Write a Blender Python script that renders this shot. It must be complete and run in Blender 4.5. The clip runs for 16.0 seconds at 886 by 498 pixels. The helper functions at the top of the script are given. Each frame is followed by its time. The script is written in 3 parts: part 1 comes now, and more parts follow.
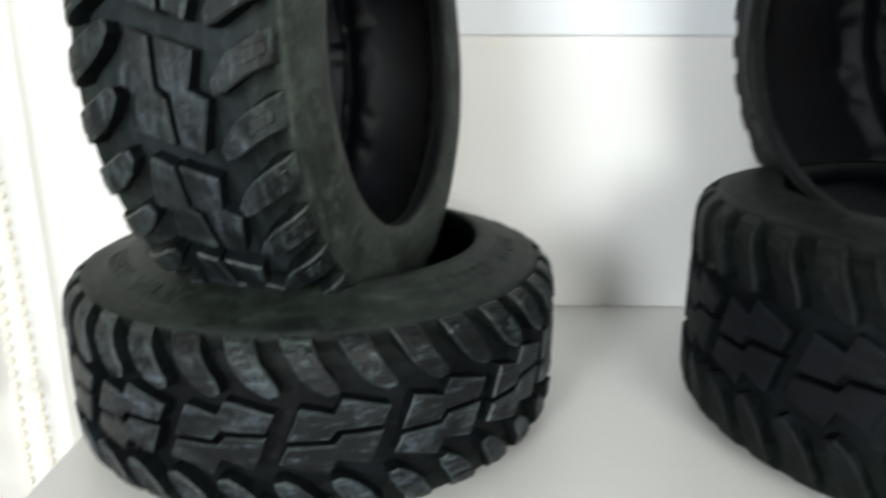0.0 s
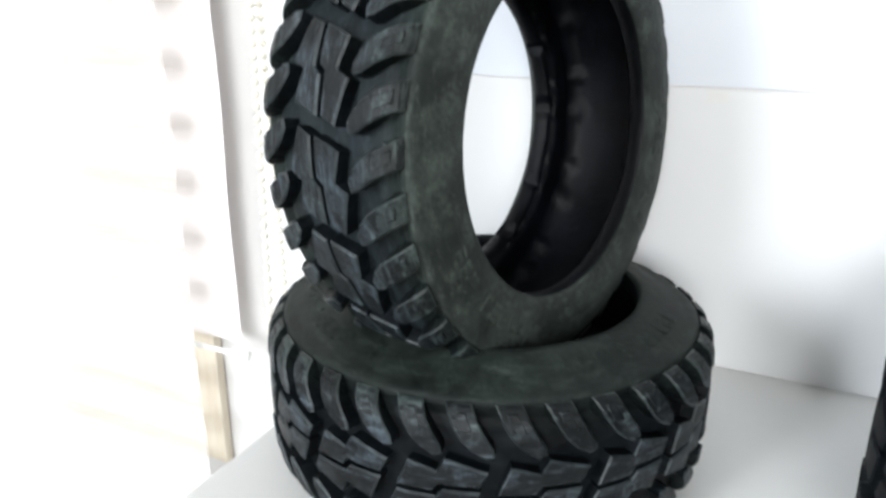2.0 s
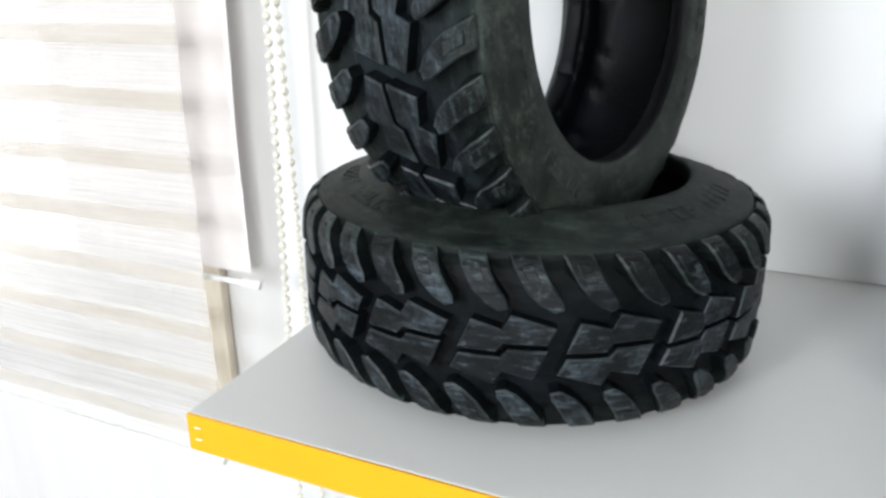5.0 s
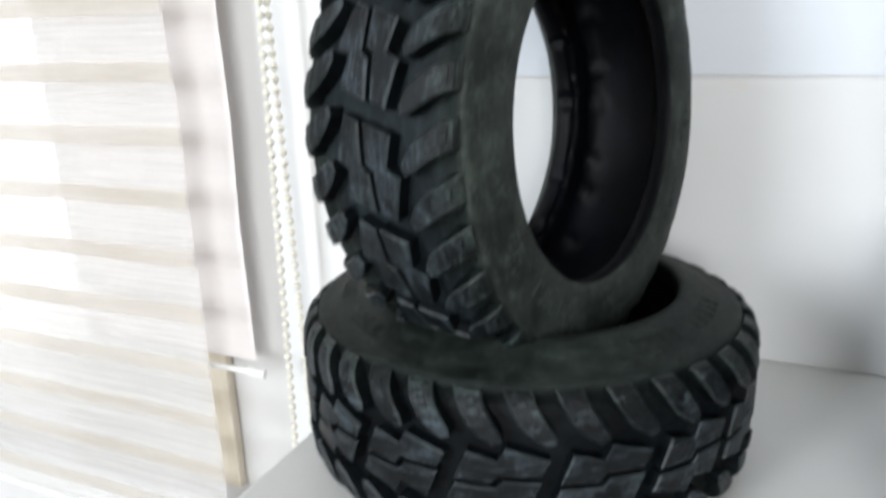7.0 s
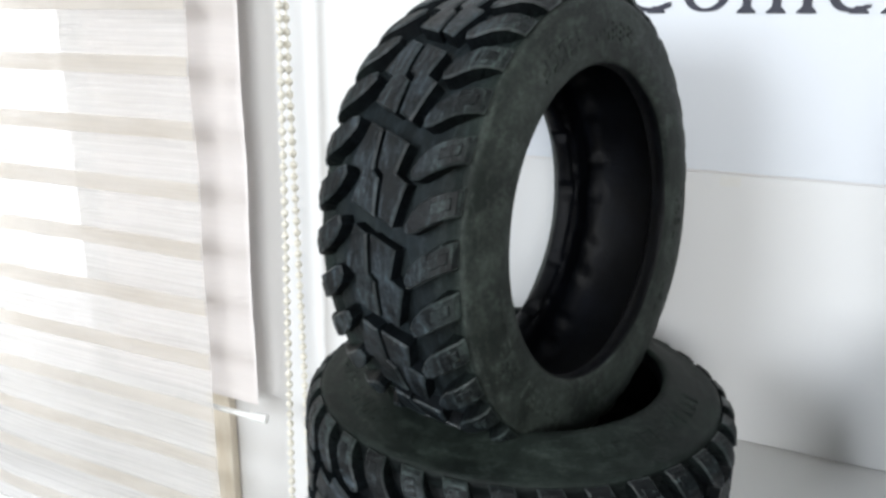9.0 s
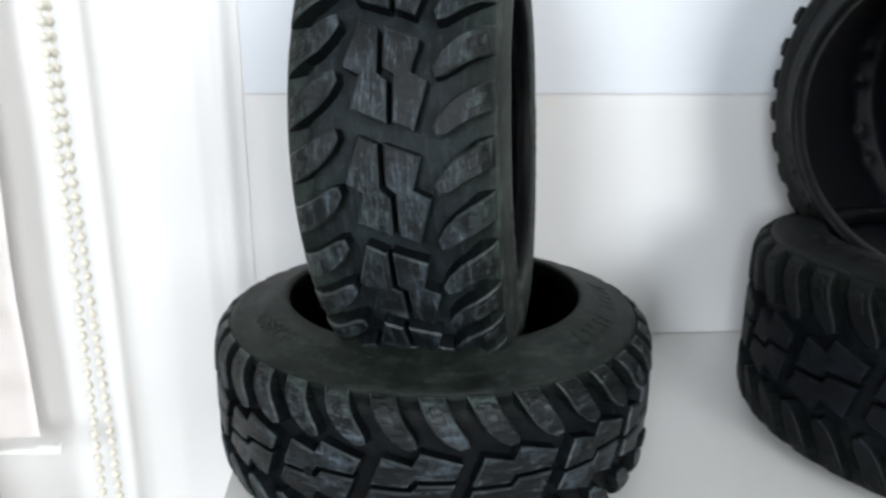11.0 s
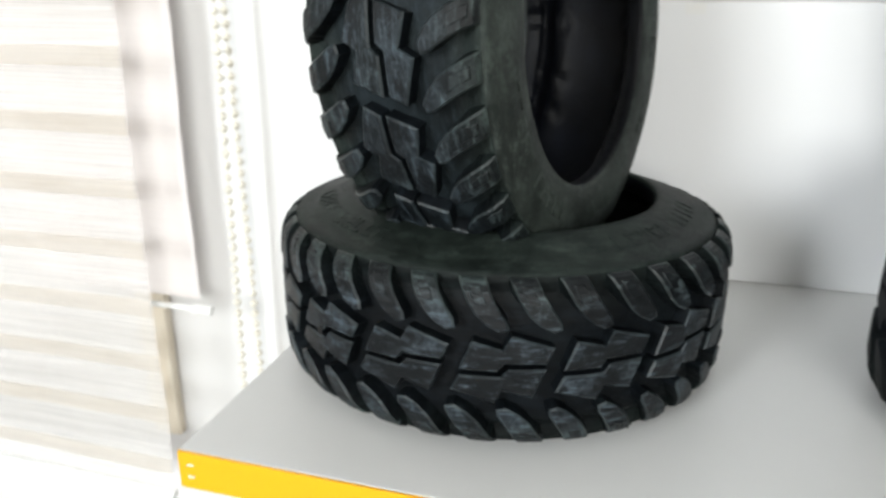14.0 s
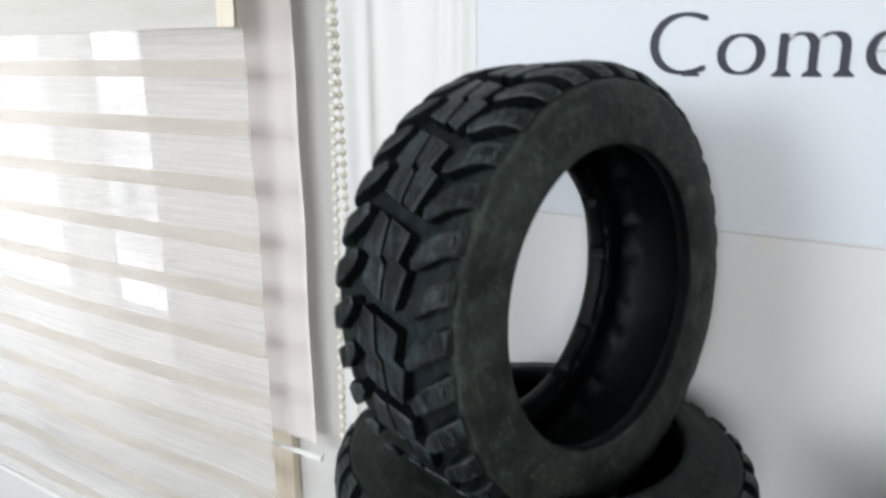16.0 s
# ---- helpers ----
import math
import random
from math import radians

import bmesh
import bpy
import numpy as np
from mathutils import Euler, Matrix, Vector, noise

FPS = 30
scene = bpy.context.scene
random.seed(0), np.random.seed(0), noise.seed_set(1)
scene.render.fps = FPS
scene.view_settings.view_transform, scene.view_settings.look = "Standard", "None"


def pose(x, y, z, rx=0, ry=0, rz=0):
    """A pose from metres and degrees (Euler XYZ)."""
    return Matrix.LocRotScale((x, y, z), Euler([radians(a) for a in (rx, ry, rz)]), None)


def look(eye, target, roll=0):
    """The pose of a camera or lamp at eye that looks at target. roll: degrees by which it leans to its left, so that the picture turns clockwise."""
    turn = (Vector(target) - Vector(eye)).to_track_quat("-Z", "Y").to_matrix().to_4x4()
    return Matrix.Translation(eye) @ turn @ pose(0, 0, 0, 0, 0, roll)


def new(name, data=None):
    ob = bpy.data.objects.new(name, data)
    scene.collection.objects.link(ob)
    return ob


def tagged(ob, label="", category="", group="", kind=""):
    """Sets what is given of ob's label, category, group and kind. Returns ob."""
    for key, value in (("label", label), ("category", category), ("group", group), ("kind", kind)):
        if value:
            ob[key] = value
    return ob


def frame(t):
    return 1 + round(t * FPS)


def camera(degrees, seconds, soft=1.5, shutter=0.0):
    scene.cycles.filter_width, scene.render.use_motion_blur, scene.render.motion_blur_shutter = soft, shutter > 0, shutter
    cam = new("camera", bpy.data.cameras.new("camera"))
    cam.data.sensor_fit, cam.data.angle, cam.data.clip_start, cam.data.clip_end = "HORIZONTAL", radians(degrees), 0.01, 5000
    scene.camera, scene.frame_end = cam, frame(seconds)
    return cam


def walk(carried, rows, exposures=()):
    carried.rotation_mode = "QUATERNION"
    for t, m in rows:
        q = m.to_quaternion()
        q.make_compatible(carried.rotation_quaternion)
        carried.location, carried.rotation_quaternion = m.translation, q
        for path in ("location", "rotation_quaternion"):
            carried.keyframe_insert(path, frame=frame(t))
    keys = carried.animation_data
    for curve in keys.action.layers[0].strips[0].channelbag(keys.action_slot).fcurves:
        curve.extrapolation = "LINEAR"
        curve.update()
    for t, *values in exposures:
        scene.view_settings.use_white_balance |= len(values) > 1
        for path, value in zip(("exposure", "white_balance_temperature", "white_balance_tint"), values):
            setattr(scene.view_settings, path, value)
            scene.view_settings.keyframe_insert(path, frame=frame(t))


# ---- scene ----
cam = camera(62.3, 16.0, soft=2.8, shutter=0.5)
PATH = [
    (0, (0.0143, 0.0000, 0.1349), (-0.0131, 1.5905, -0.3396), 0.17),
    (0.5, (0.0256, 0.0071, 0.1252), (-0.2679, 1.5519, -0.4069), 1.22),
    (1, (0.0551, 0.0058, 0.1315), (-0.3989, 1.5122, -0.3980), -0.05),
    (1.5, (0.0642, 0.0070, 0.1480), (-0.5307, 1.4521, -0.4116), 0.02),
    (2, (0.0637, 0.0076, 0.1706), (-0.6144, 1.4216, -0.3737), 0.21),
    (2.5, (0.0580, 0.0079, 0.1814), (-0.6303, 1.4245, -0.3430), -0.26),
    (3, (0.0520, 0.0025, 0.1526), (-0.5777, 1.4227, -0.4322), 0.02),
    (3.5, (0.0510, 0.0032, 0.1321), (-0.5769, 1.4156, -0.4732), -0.51),
    (4, (0.0419, -0.0043, 0.1285), (-0.5782, 1.4188, -0.4596), -0.41),
    (6.5, (0.0422, -0.0032, 0.1387), (-0.6071, 1.4295, -0.3917), -0.93),
    (7, (0.0453, -0.0008, 0.1583), (-0.6022, 1.4481, -0.3284), -1.72),
    (7.5, (0.0504, -0.0001, 0.1976), (-0.5713, 1.4736, -0.2468), -2.09),
    (8, (0.0516, -0.0014, 0.1942), (-0.5900, 1.4755, -0.2091), -1.64),
    (8.5, (0.0543, -0.0017, 0.1916), (-0.5754, 1.4594, -0.2819), -1.10),
    (9, (0.0509, -0.0071, 0.1886), (-0.6149, 1.4447, -0.2639), 1.09),
    (9.5, (0.0327, -0.0182, 0.1848), (-0.5540, 1.4547, -0.3070), 1.41),
    (10, (-0.0055, -0.0188, 0.1713), (-0.3400, 1.5347, -0.3089), 0.68),
    (12.3, (-0.1426, -0.0216, 0.1534), (0.3863, 1.4937, -0.2707), 5.05),
    (12.5, (-0.1584, -0.0203, 0.1484), (0.3989, 1.4865, -0.2694), 5.85),
    (13, (-0.1394, -0.0278, 0.1339), (0.2135, 1.5059, -0.3942), 3.27),
    (13.5, (-0.0577, -0.0287, 0.1382), (-0.0522, 1.5333, -0.4236), 0.92),
    (14, (0.0191, -0.0160, 0.1355), (-0.4160, 1.4889, -0.4137), 0.32),
    (14.5, (0.0637, -0.0133, 0.1281), (-0.6955, 1.3517, -0.4338), 0.17),
    (15, (0.0964, -0.0062, 0.1407), (-0.7960, 1.3045, -0.3508), -2.25),
    (15.5, (0.0993, -0.0025, 0.1689), (-0.8052, 1.3509, -0.1565), -2.01),
    (16, (0.0785, 0.0012, 0.2118), (-0.7804, 1.3585, -0.2069), -0.56),
]
EXPOSURES = [(0.0, 0.08, 6880, 7), (0.5, 0.44, 6720, 9), (1.0, 0.53, 6620, 9), (1.5, 0.50, 6500, 10), (2.0, 0.40, 6500, 10), (2.5, 0.15, 6500, 10),
             (3.0, 0.08, 6500, 10), (4.0, 0.10, 6500, 10), (6.5, -0.18, 6500, 10), (7.0, -0.1, 6500, 10), (8.0, -0.12, 6500, 10), (9.0, -0.16, 6500, 10),
             (9.5, -0.22, 6500, 10), (10.0, -0.25, 6500, 10), (12.5, 0.15, 6500, 10), (13.0, -0.05, 6650, 10), (13.5, -0.02, 6780, 9), (14.0, 0.04, 6740, 9), (14.5, 0.12, 6500, 10),
             (15.0, -0.1, 6500, 10), (15.5, -0.26, 6500, 10), (16.0, -0.47, 6500, 10)]
walk(cam, [(t, look(eye, target, roll)) for t, eye, target, roll in PATH], EXPOSURES)

# ---- sky, daylight and room light ----
world = bpy.data.worlds.new("sky")
scene.world = world
world.use_nodes = True
wn = world.node_tree
sky = wn.nodes.new("ShaderNodeTexSky")
sky.sky_type, sky.sun_disc = "NISHITA", False
sky.sun_elevation, sky.sun_rotation = radians(40), radians(150)
wn.links.new(sky.outputs[0], wn.nodes["Background"].inputs[0])
wn.nodes["Background"].inputs[1].default_value = 0.12


def area(name, m, sx, sy, power, col):
    lamp = bpy.data.lights.new(name, "AREA")
    lamp.shape, lamp.size, lamp.size_y, lamp.energy, lamp.color = "RECTANGLE", sx, sy, power, col
    ob = new(name, lamp)
    ob.matrix_world = m
    return ob


# lamps added in two unseen openings behind, set by the shadows; daylight behind the blind
area("left_added_daylight", look((-1.27, -2.42, 0.80), (0.0, 0.3, 0.1)), 0.60, 0.95, 65, (0.87, 0.935, 1.0))
area("south_added_daylight", look((0.80, -2.42, 0.72), (0.10, 0.3, 0.1)), 1.2, 1.1, 60, (0.955, 0.985, 1.0))
area("blind_window_daylight", look((-0.92, 0.62, 0.35), (-0.92, 0.0, 0.35)), 1.2, 0.9, 3.7, (0.97, 0.99, 1.0))


# ---- materials ----
def material(name, base, rough, spec=0.5):
    m = bpy.data.materials.new(name)
    m.use_nodes = True
    b = m.node_tree.nodes["Principled BSDF"]
    b.inputs["Base Color"].default_value = (*base, 1)
    b.inputs["Roughness"].default_value = rough
    b.inputs["Specular IOR Level"].default_value = spec
    return m, m.node_tree, b


def noise_node(t, scale, detail=4, rough=0.6, coords="Object", stretch=None):
    tc = t.nodes.new("ShaderNodeTexCoord")
    n = t.nodes.new("ShaderNodeTexNoise")
    n.inputs["Scale"].default_value, n.inputs["Detail"].default_value, n.inputs["Roughness"].default_value = scale, detail, rough
    src = tc.outputs[coords]
    if stretch:
        mp = t.nodes.new("ShaderNodeMapping")
        mp.inputs["Scale"].default_value = stretch
        t.links.new(src, mp.inputs[0])
        src = mp.outputs[0]
    t.links.new(src, n.inputs["Vector"])
    return n.outputs["Fac"]


def ramp(t, fac, stops):
    r = t.nodes.new("ShaderNodeValToRGB")
    els = r.color_ramp.elements
    while len(els) < len(stops):
        els.new(0.5)
    for e, (p, c) in zip(els, stops):
        e.position, e.color = p, (*c, 1) if len(c) == 3 else c
    t.links.new(fac, r.inputs[0])
    return r.outputs[0]


def mix(t, fac, a, b, mode="MIX"):
    n = t.nodes.new("ShaderNodeMix")
    n.data_type, n.blend_type = "RGBA", mode
    for val, key in ((fac, 0), (a, 6), (b, 7)):
        if isinstance(val, (int, float)):
            n.inputs[key].default_value = val
        elif isinstance(val, tuple):
            n.inputs[key].default_value = (*val, 1)
        else:
            t.links.new(val, n.inputs[key])
    return n.outputs[2]


def bump(t, b, fac, strength, dist):
    n = t.nodes.new("ShaderNodeBump")
    n.inputs["Strength"].default_value, n.inputs["Distance"].default_value = strength, dist
    t.links.new(fac, n.inputs["Height"])
    t.links.new(n.outputs[0], b.inputs["Normal"])


def spread(t, sock_noise):
    """Shift a noise by the object's random number, so that alike pieces differ."""
    node = sock_noise.node
    old = node.inputs["Vector"].links[0].from_socket
    info = t.nodes.new("ShaderNodeObjectInfo")
    mul = t.nodes.new("ShaderNodeMath")
    mul.operation = "MULTIPLY"
    mul.inputs[1].default_value = 3.7
    t.links.new(info.outputs["Random"], mul.inputs[0])
    add = t.nodes.new("ShaderNodeVectorMath")
    add.operation = "ADD"
    t.links.new(old, add.inputs[0])
    t.links.new(mul.outputs[0], add.inputs[1])
    t.links.new(add.outputs[0], node.inputs["Vector"])
    return sock_noise


def rubber(name, dark, dust, side_dust, amount, rough_lo, rough_hi, gloss, even=0.2, floor=0.10):
    """Moulded rubber: tread wear with bluish window sheen painted in, greenish dust towards the sidewalls, fine
    scratches.
    """
    m, t, b = material(name, dark, 0.6, gloss)
    big = spread(t, noise_node(t, 40, 8, 0.74))
    fine = spread(t, noise_node(t, 620, 4, 0.75))
    scratch = spread(t, noise_node(t, 85, 6, 0.84, stretch=(1.0, 1.0, 7.0)))
    fleck = spread(t, noise_node(t, 210, 5, 0.8))
    f1 = ramp(t, big, [(0.40, (0.03, 0.03, 0.03)), (0.74, (0.62, 0.62, 0.62))])
    f2 = ramp(t, scratch, [(0.50, (0, 0, 0)), (0.63, (1, 1, 1))])
    f3 = ramp(t, fine, [(0.42, (0.3, 0.3, 0.3)), (0.62, (1, 1, 1))])
    f4 = ramp(t, fleck, [(0.60, (0, 0, 0)), (0.70, (1, 1, 1))])
    dusty = mix(t, 0.55, f1, f2, "SCREEN")
    dusty = mix(t, 0.45, dusty, f3, "MULTIPLY")
    dusty = mix(t, 0.5, dusty, f4, "SCREEN")
    dusty = ramp(t, dusty, [(floor, (0.02, 0.02, 0.02)), (0.66, (1, 1, 1))])
    dusty = mix(t, even, dusty, (0.55, 0.55, 0.55))
    tc, sep, ab = t.nodes.new("ShaderNodeTexCoord"), t.nodes.new("ShaderNodeSeparateXYZ"), t.nodes.new("ShaderNodeMath")
    t.links.new(tc.outputs["Object"], sep.inputs[0])
    ab.operation = "ABSOLUTE"
    t.links.new(sep.outputs["Z"], ab.inputs[0])
    wob = t.nodes.new("ShaderNodeMath")
    wob.operation, wob.inputs[1].default_value = "MULTIPLY_ADD", 0.008
    t.links.new(big, wob.inputs[0])
    t.links.new(ab.outputs[0], wob.inputs[2])
    rng = t.nodes.new("ShaderNodeMapRange")
    rng.inputs["From Min"].default_value, rng.inputs["From Max"].default_value = 0.020, 0.034
    t.links.new(wob.outputs[0], rng.inputs[0])
    blotch = spread(t, noise_node(t, 24, 10, 0.72))
    powder = mix(t, rng.outputs[0], dust, side_dust)
    pale = tuple(min(0.3, 2.2 * c) for c in (side_dust[0] * 1.05, side_dust[1] * 0.98, side_dust[2]))
    powder = mix(t, ramp(t, blotch, [(0.52, (0, 0, 0)), (0.78, (0.45, 0.45, 0.45))]), powder, pale)
    info = t.nodes.new("ShaderNodeObjectInfo")
    tone = ramp(t, info.outputs["Random"], [(0.0, (0.88, 0.88, 0.88)), (1.0, (1.12, 1.12, 1.12))])
    col = mix(t, dusty, dark, powder)
    col = mix(t, amount, dark, col)
    col = mix(t, 1.0, col, tone, "MULTIPLY")
    t.links.new(col, b.inputs["Base Color"])
    r = ramp(t, big, [(0.3, (rough_lo,) * 3), (0.75, (rough_hi,) * 3)])
    t.links.new(r, b.inputs["Roughness"])
    bump(t, b, mix(t, 0.5, fine, fleck), 0.6, 0.0010)
    return m


RUBBER_TREAD = rubber("worn_tyre_rubber", (0.0017, 0.0024, 0.0031), (0.0750, 0.0990, 0.1200), (0.0560, 0.0770, 0.0690), 0.95, 0.36, 0.6, 0.22, 0.0, 0.20)
RUBBER_SIDE = rubber("dusty_sidewall_rubber", (0.0018, 0.0026, 0.0024), (0.0270, 0.0375, 0.0445), (0.0380, 0.0520, 0.0440), 0.95, 0.46, 0.66, 0.12, 0.32)
# dusty sidewall rubber in a paler tone, for the upright tyre
RUBBER_SIDE_PALE = rubber("paler_dusty_sidewall_rubber", (0.0020, 0.0029, 0.0026), (0.0270, 0.0375, 0.0420), (0.0740, 0.0910, 0.0800), 0.95, 0.50, 0.70, 0.14, 0.33)
RUBBER_LESS_WORN = rubber("lightly_worn_rubber", (0.0017, 0.0024, 0.0031), (0.0630, 0.0840, 0.1000), (0.0620, 0.0840, 0.0740), 0.95, 0.36, 0.6, 0.22, 0.03, 0.16)
RUBBER_DARK = rubber("darker_wide_tyre_rubber", (0.0014, 0.0019, 0.0026), (0.0095, 0.0125, 0.0180), (0.0120, 0.0150, 0.0125), 0.95, 0.44, 0.66, 0.12)
RUBBER_EDGE = rubber("scuffed_rubber_edge", (0.0030, 0.0041, 0.0050), (0.0560, 0.0760, 0.0850), (0.0500, 0.0700, 0.0610), 0.95, 0.32, 0.56, 0.36)
# darker than the worn block tops, with the groove shade painted into the colour
RUBBER_GROOVE_SHADE = rubber("shaded_groove_rubber", (0.0010, 0.0014, 0.0018), (0.0085, 0.0122, 0.0158), (0.0150, 0.0225, 0.0190), 0.95, 0.46, 0.68, 0.12)
# black unworn inside rubber, darkened further for the shade within the tyre
RUBBER_IN = rubber("shaded_black_rubber", (0.0004, 0.0005, 0.0008), (0.0050, 0.0064, 0.0110), (0.0050, 0.0066, 0.0095), 0.8, 0.32, 0.6, 0.15)


def paint(name, base, rough, stain, scale=6, depth=0.25, grain=300, height=0.0002, stretch=None):
    m, t, b = material(name, base, rough, 0.4)
    n1, n2 = noise_node(t, scale, 5, 0.6, stretch=stretch), noise_node(t, grain, 3, 0.6)
    c = mix(t, depth, base, mix(t, n1, stain, base))
    t.links.new(c, b.inputs["Base Color"])
    bump(t, b, n2, 0.2, height)
    return m


SHELF_WHITE = paint("white_laminate", (0.745, 0.74, 0.725), 0.36, (0.52, 0.52, 0.5), 9, 0.4, 900, 0.00008)
SHELF_YELLOW = paint("yellow_edge_band", (0.86, 0.43, 0.011), 0.42, (0.78, 0.37, 0.009), 40, 0.5, 600, 0.0001)
SHEET_UP = paint("white_printed_sheet", (0.675, 0.70, 0.74), 0.5, (0.60, 0.63, 0.68), 5, 0.5, 500, 0.0001)
SHEET_LOW = paint("white_plain_sheet", (0.71, 0.71, 0.71), 0.5, (0.62, 0.615, 0.61), 6, 0.5, 500, 0.0001)
# stretched noise on film and wall paints in soft upright bands of shading
FILM = paint("white_plastic_film", (0.755, 0.75, 0.74), 0.45, (0.68, 0.67, 0.675), 8, 0.5, 300, 0.0001, (3.0, 1.0, 0.2))
WALL = paint("white_wall_paint", (0.765, 0.745, 0.73), 0.7, (0.61, 0.60, 0.605), 12, 0.7, 140, 0.0006, (3.0, 1.0, 0.15))
# unseen room surfaces, toned down to cut bounced light on the tyres
ROOM_WALL = paint("beige_wall_paint", (0.36, 0.34, 0.31), 0.75, (0.30, 0.28, 0.25), 3, 0.5, 140, 0.0006)
CEIL = paint("grey_ceiling_paint", (0.50, 0.50, 0.49), 0.8, (0.44, 0.44, 0.43), 2, 0.4)
FLOOR = paint("grey_floor_tile", (0.22, 0.21, 0.20), 0.4, (0.16, 0.15, 0.14), 5, 0.6)
INK = paint("dark_blue_ink", (0.012, 0.014, 0.03), 0.5, (0.03, 0.03, 0.05), 60, 0.5)
PLASTIC = paint("ivory_plastic", (0.78, 0.75, 0.66), 0.35, (0.70, 0.65, 0.54), 80, 0.5)
WHITE_PLASTIC = paint("white_plastic", (0.82, 0.82, 0.80), 0.35, (0.7, 0.7, 0.68), 40, 0.4)
TAPE = paint("yellowed_tape", (0.71, 0.705, 0.69), 0.45, (0.64, 0.62, 0.57), 200, 0.5)


def wood_mat():
    m, t, b = material("pale_wood", (0.55, 0.42, 0.26), 0.55, 0.4)
    g = noise_node(t, 30, 5, 0.6, stretch=(6.0, 6.0, 0.8))
    k = noise_node(t, 14, 2, 0.5)
    c = ramp(t, g, [(0.3, (0.84, 0.77, 0.65)), (0.7, (0.74, 0.65, 0.52))])
    c = mix(t, ramp(t, k, [(0.56, (0, 0, 0)), (0.68, (1, 1, 1))]), c, (0.55, 0.43, 0.29))
    t.links.new(c, b.inputs["Base Color"])
    bump(t, b, g, 0.3, 0.0005)
    return m


WOOD = wood_mat()


def fabric(name, base, sheer, thread, glow=0.45):
    m, t, b = material(name, base, 0.9, 0.1)
    out = t.nodes["Material Output"]
    weave = noise_node(t, 60, 4, 0.7, stretch=(0.12, 1.0, 9.0))
    slub = noise_node(t, 22, 4, 0.7, stretch=(0.5, 1.0, 3.0))
    c = mix(t, ramp(t, slub, [(0.45, (0, 0, 0)), (0.75, (1, 1, 1))]), base, thread)
    t.links.new(c, b.inputs["Base Color"])
    tr = t.nodes.new("ShaderNodeBsdfTranslucent")
    t.links.new(c, tr.inputs["Color"])
    clear = t.nodes.new("ShaderNodeBsdfTransparent")
    m1, m2 = t.nodes.new("ShaderNodeMixShader"), t.nodes.new("ShaderNodeMixShader")
    m1.inputs[0].default_value = glow
    t.links.new(b.outputs[0], m1.inputs[1])
    t.links.new(tr.outputs[0], m1.inputs[2])
    f = ramp(t, weave, [(0.35, (sheer * 0.55,) * 3), (0.7, (sheer * 1.3,) * 3)])
    t.links.new(f, m2.inputs[0])
    t.links.new(m1.outputs[0], m2.inputs[1])
    t.links.new(clear.outputs[0], m2.inputs[2])
    t.links.new(m2.outputs[0], out.inputs["Surface"])
    bump(t, b, weave, 0.3, 0.0006)
    return m


SHEER = fabric("sheer_white_fabric", (0.86, 0.845, 0.825), 0.42, (0.82, 0.80, 0.77))
TOP_FABRIC = fabric("opaque_beige_fabric", (0.70, 0.68, 0.64), 0.02, (0.64, 0.61, 0.56), 0.12)
ROLLER = fabric("off_white_roller_fabric", (0.86, 0.81, 0.795), 0.04, (0.84, 0.79, 0.77), 0.12)
BAND = fabric("beige_band_fabric", (0.83, 0.79, 0.735), 0.16, (0.73, 0.68, 0.61), 0.6)


def daylight_backdrop():
    m = bpy.data.materials.new("bright_outdoors")
    m.use_nodes = True
    t = m.node_tree
    t.nodes.remove(t.nodes["Principled BSDF"])
    e = t.nodes.new("ShaderNodeEmission")
    n = noise_node(t, 2.6, 5, 0.6, stretch=(1.3, 1.0, 0.8))
    c = ramp(t, n, [(0.36, (0.8, 0.81, 0.83)), (0.50, (1.7, 1.7, 1.75)), (0.62, (2.8, 2.8, 2.85))])
    t.links.new(c, e.inputs[0])
    e.inputs[1].default_value = 1.0
    t.links.new(e.outputs[0], t.nodes["Material Output"].inputs[0])
    return m


OUTDOORS = daylight_backdrop()


# ---- mesh helpers ----
def mesh_object(name, bm, m, parent=None, smooth=False, label=""):
    me = bpy.data.meshes.new(name)
    bmesh.ops.recalc_face_normals(bm, faces=bm.faces)
    bm.to_mesh(me)
    bm.free()
    me.materials.append(m)
    if smooth:
        for p in me.polygons:
            p.use_smooth = True
    ob = new(name, me)
    if parent:
        ob.parent = parent
    if label:
        tagged(ob, label)
    return ob


def part(name, bm, m, parent, label="", smooth=False):
    return mesh_object(name, bm, m, parent, smooth, label)


def box_bm(x0, x1, y0, y1, z0, z1, bevel=0.0, bm=None):
    bm = bm or bmesh.new()
    made = bmesh.ops.create_cube(bm, size=1)["verts"]
    for v in made:
        v.co = (x0 + (v.co.x + 0.5) * (x1 - x0), y0 + (v.co.y + 0.5) * (y1 - y0), z0 + (v.co.z + 0.5) * (z1 - z0))
    if bevel:
        edges = list({e for v in made for e in v.link_edges})
        bmesh.ops.bevel(bm, geom=edges, offset=bevel, segments=2, affect="EDGES", profile=0.6)
    return bm


def rod_bm(a, b, r, n=12, bm=None):
    bm = bm or bmesh.new()
    a, b = Vector(a), Vector(b)
    made = bmesh.ops.create_cone(bm, cap_ends=True, segments=n, radius1=r, radius2=r, depth=(b - a).length)["verts"]
    m = Matrix.Translation((a + b) / 2) @ (b - a).to_track_quat("Z", "Y").to_matrix().to_4x4()
    bmesh.ops.transform(bm, matrix=m, verts=made)
    return bm


def structure(name, bm, m, label, category):
    return tagged(mesh_object(name, bm, m), label, category, kind="structure")


# ---- the room ----
YW = 0.3533          # face of the back wall
WX0, WX1 = -1.45, -0.4050   # window opening in the back wall
WZ0, WZ1 = -0.065, 0.85
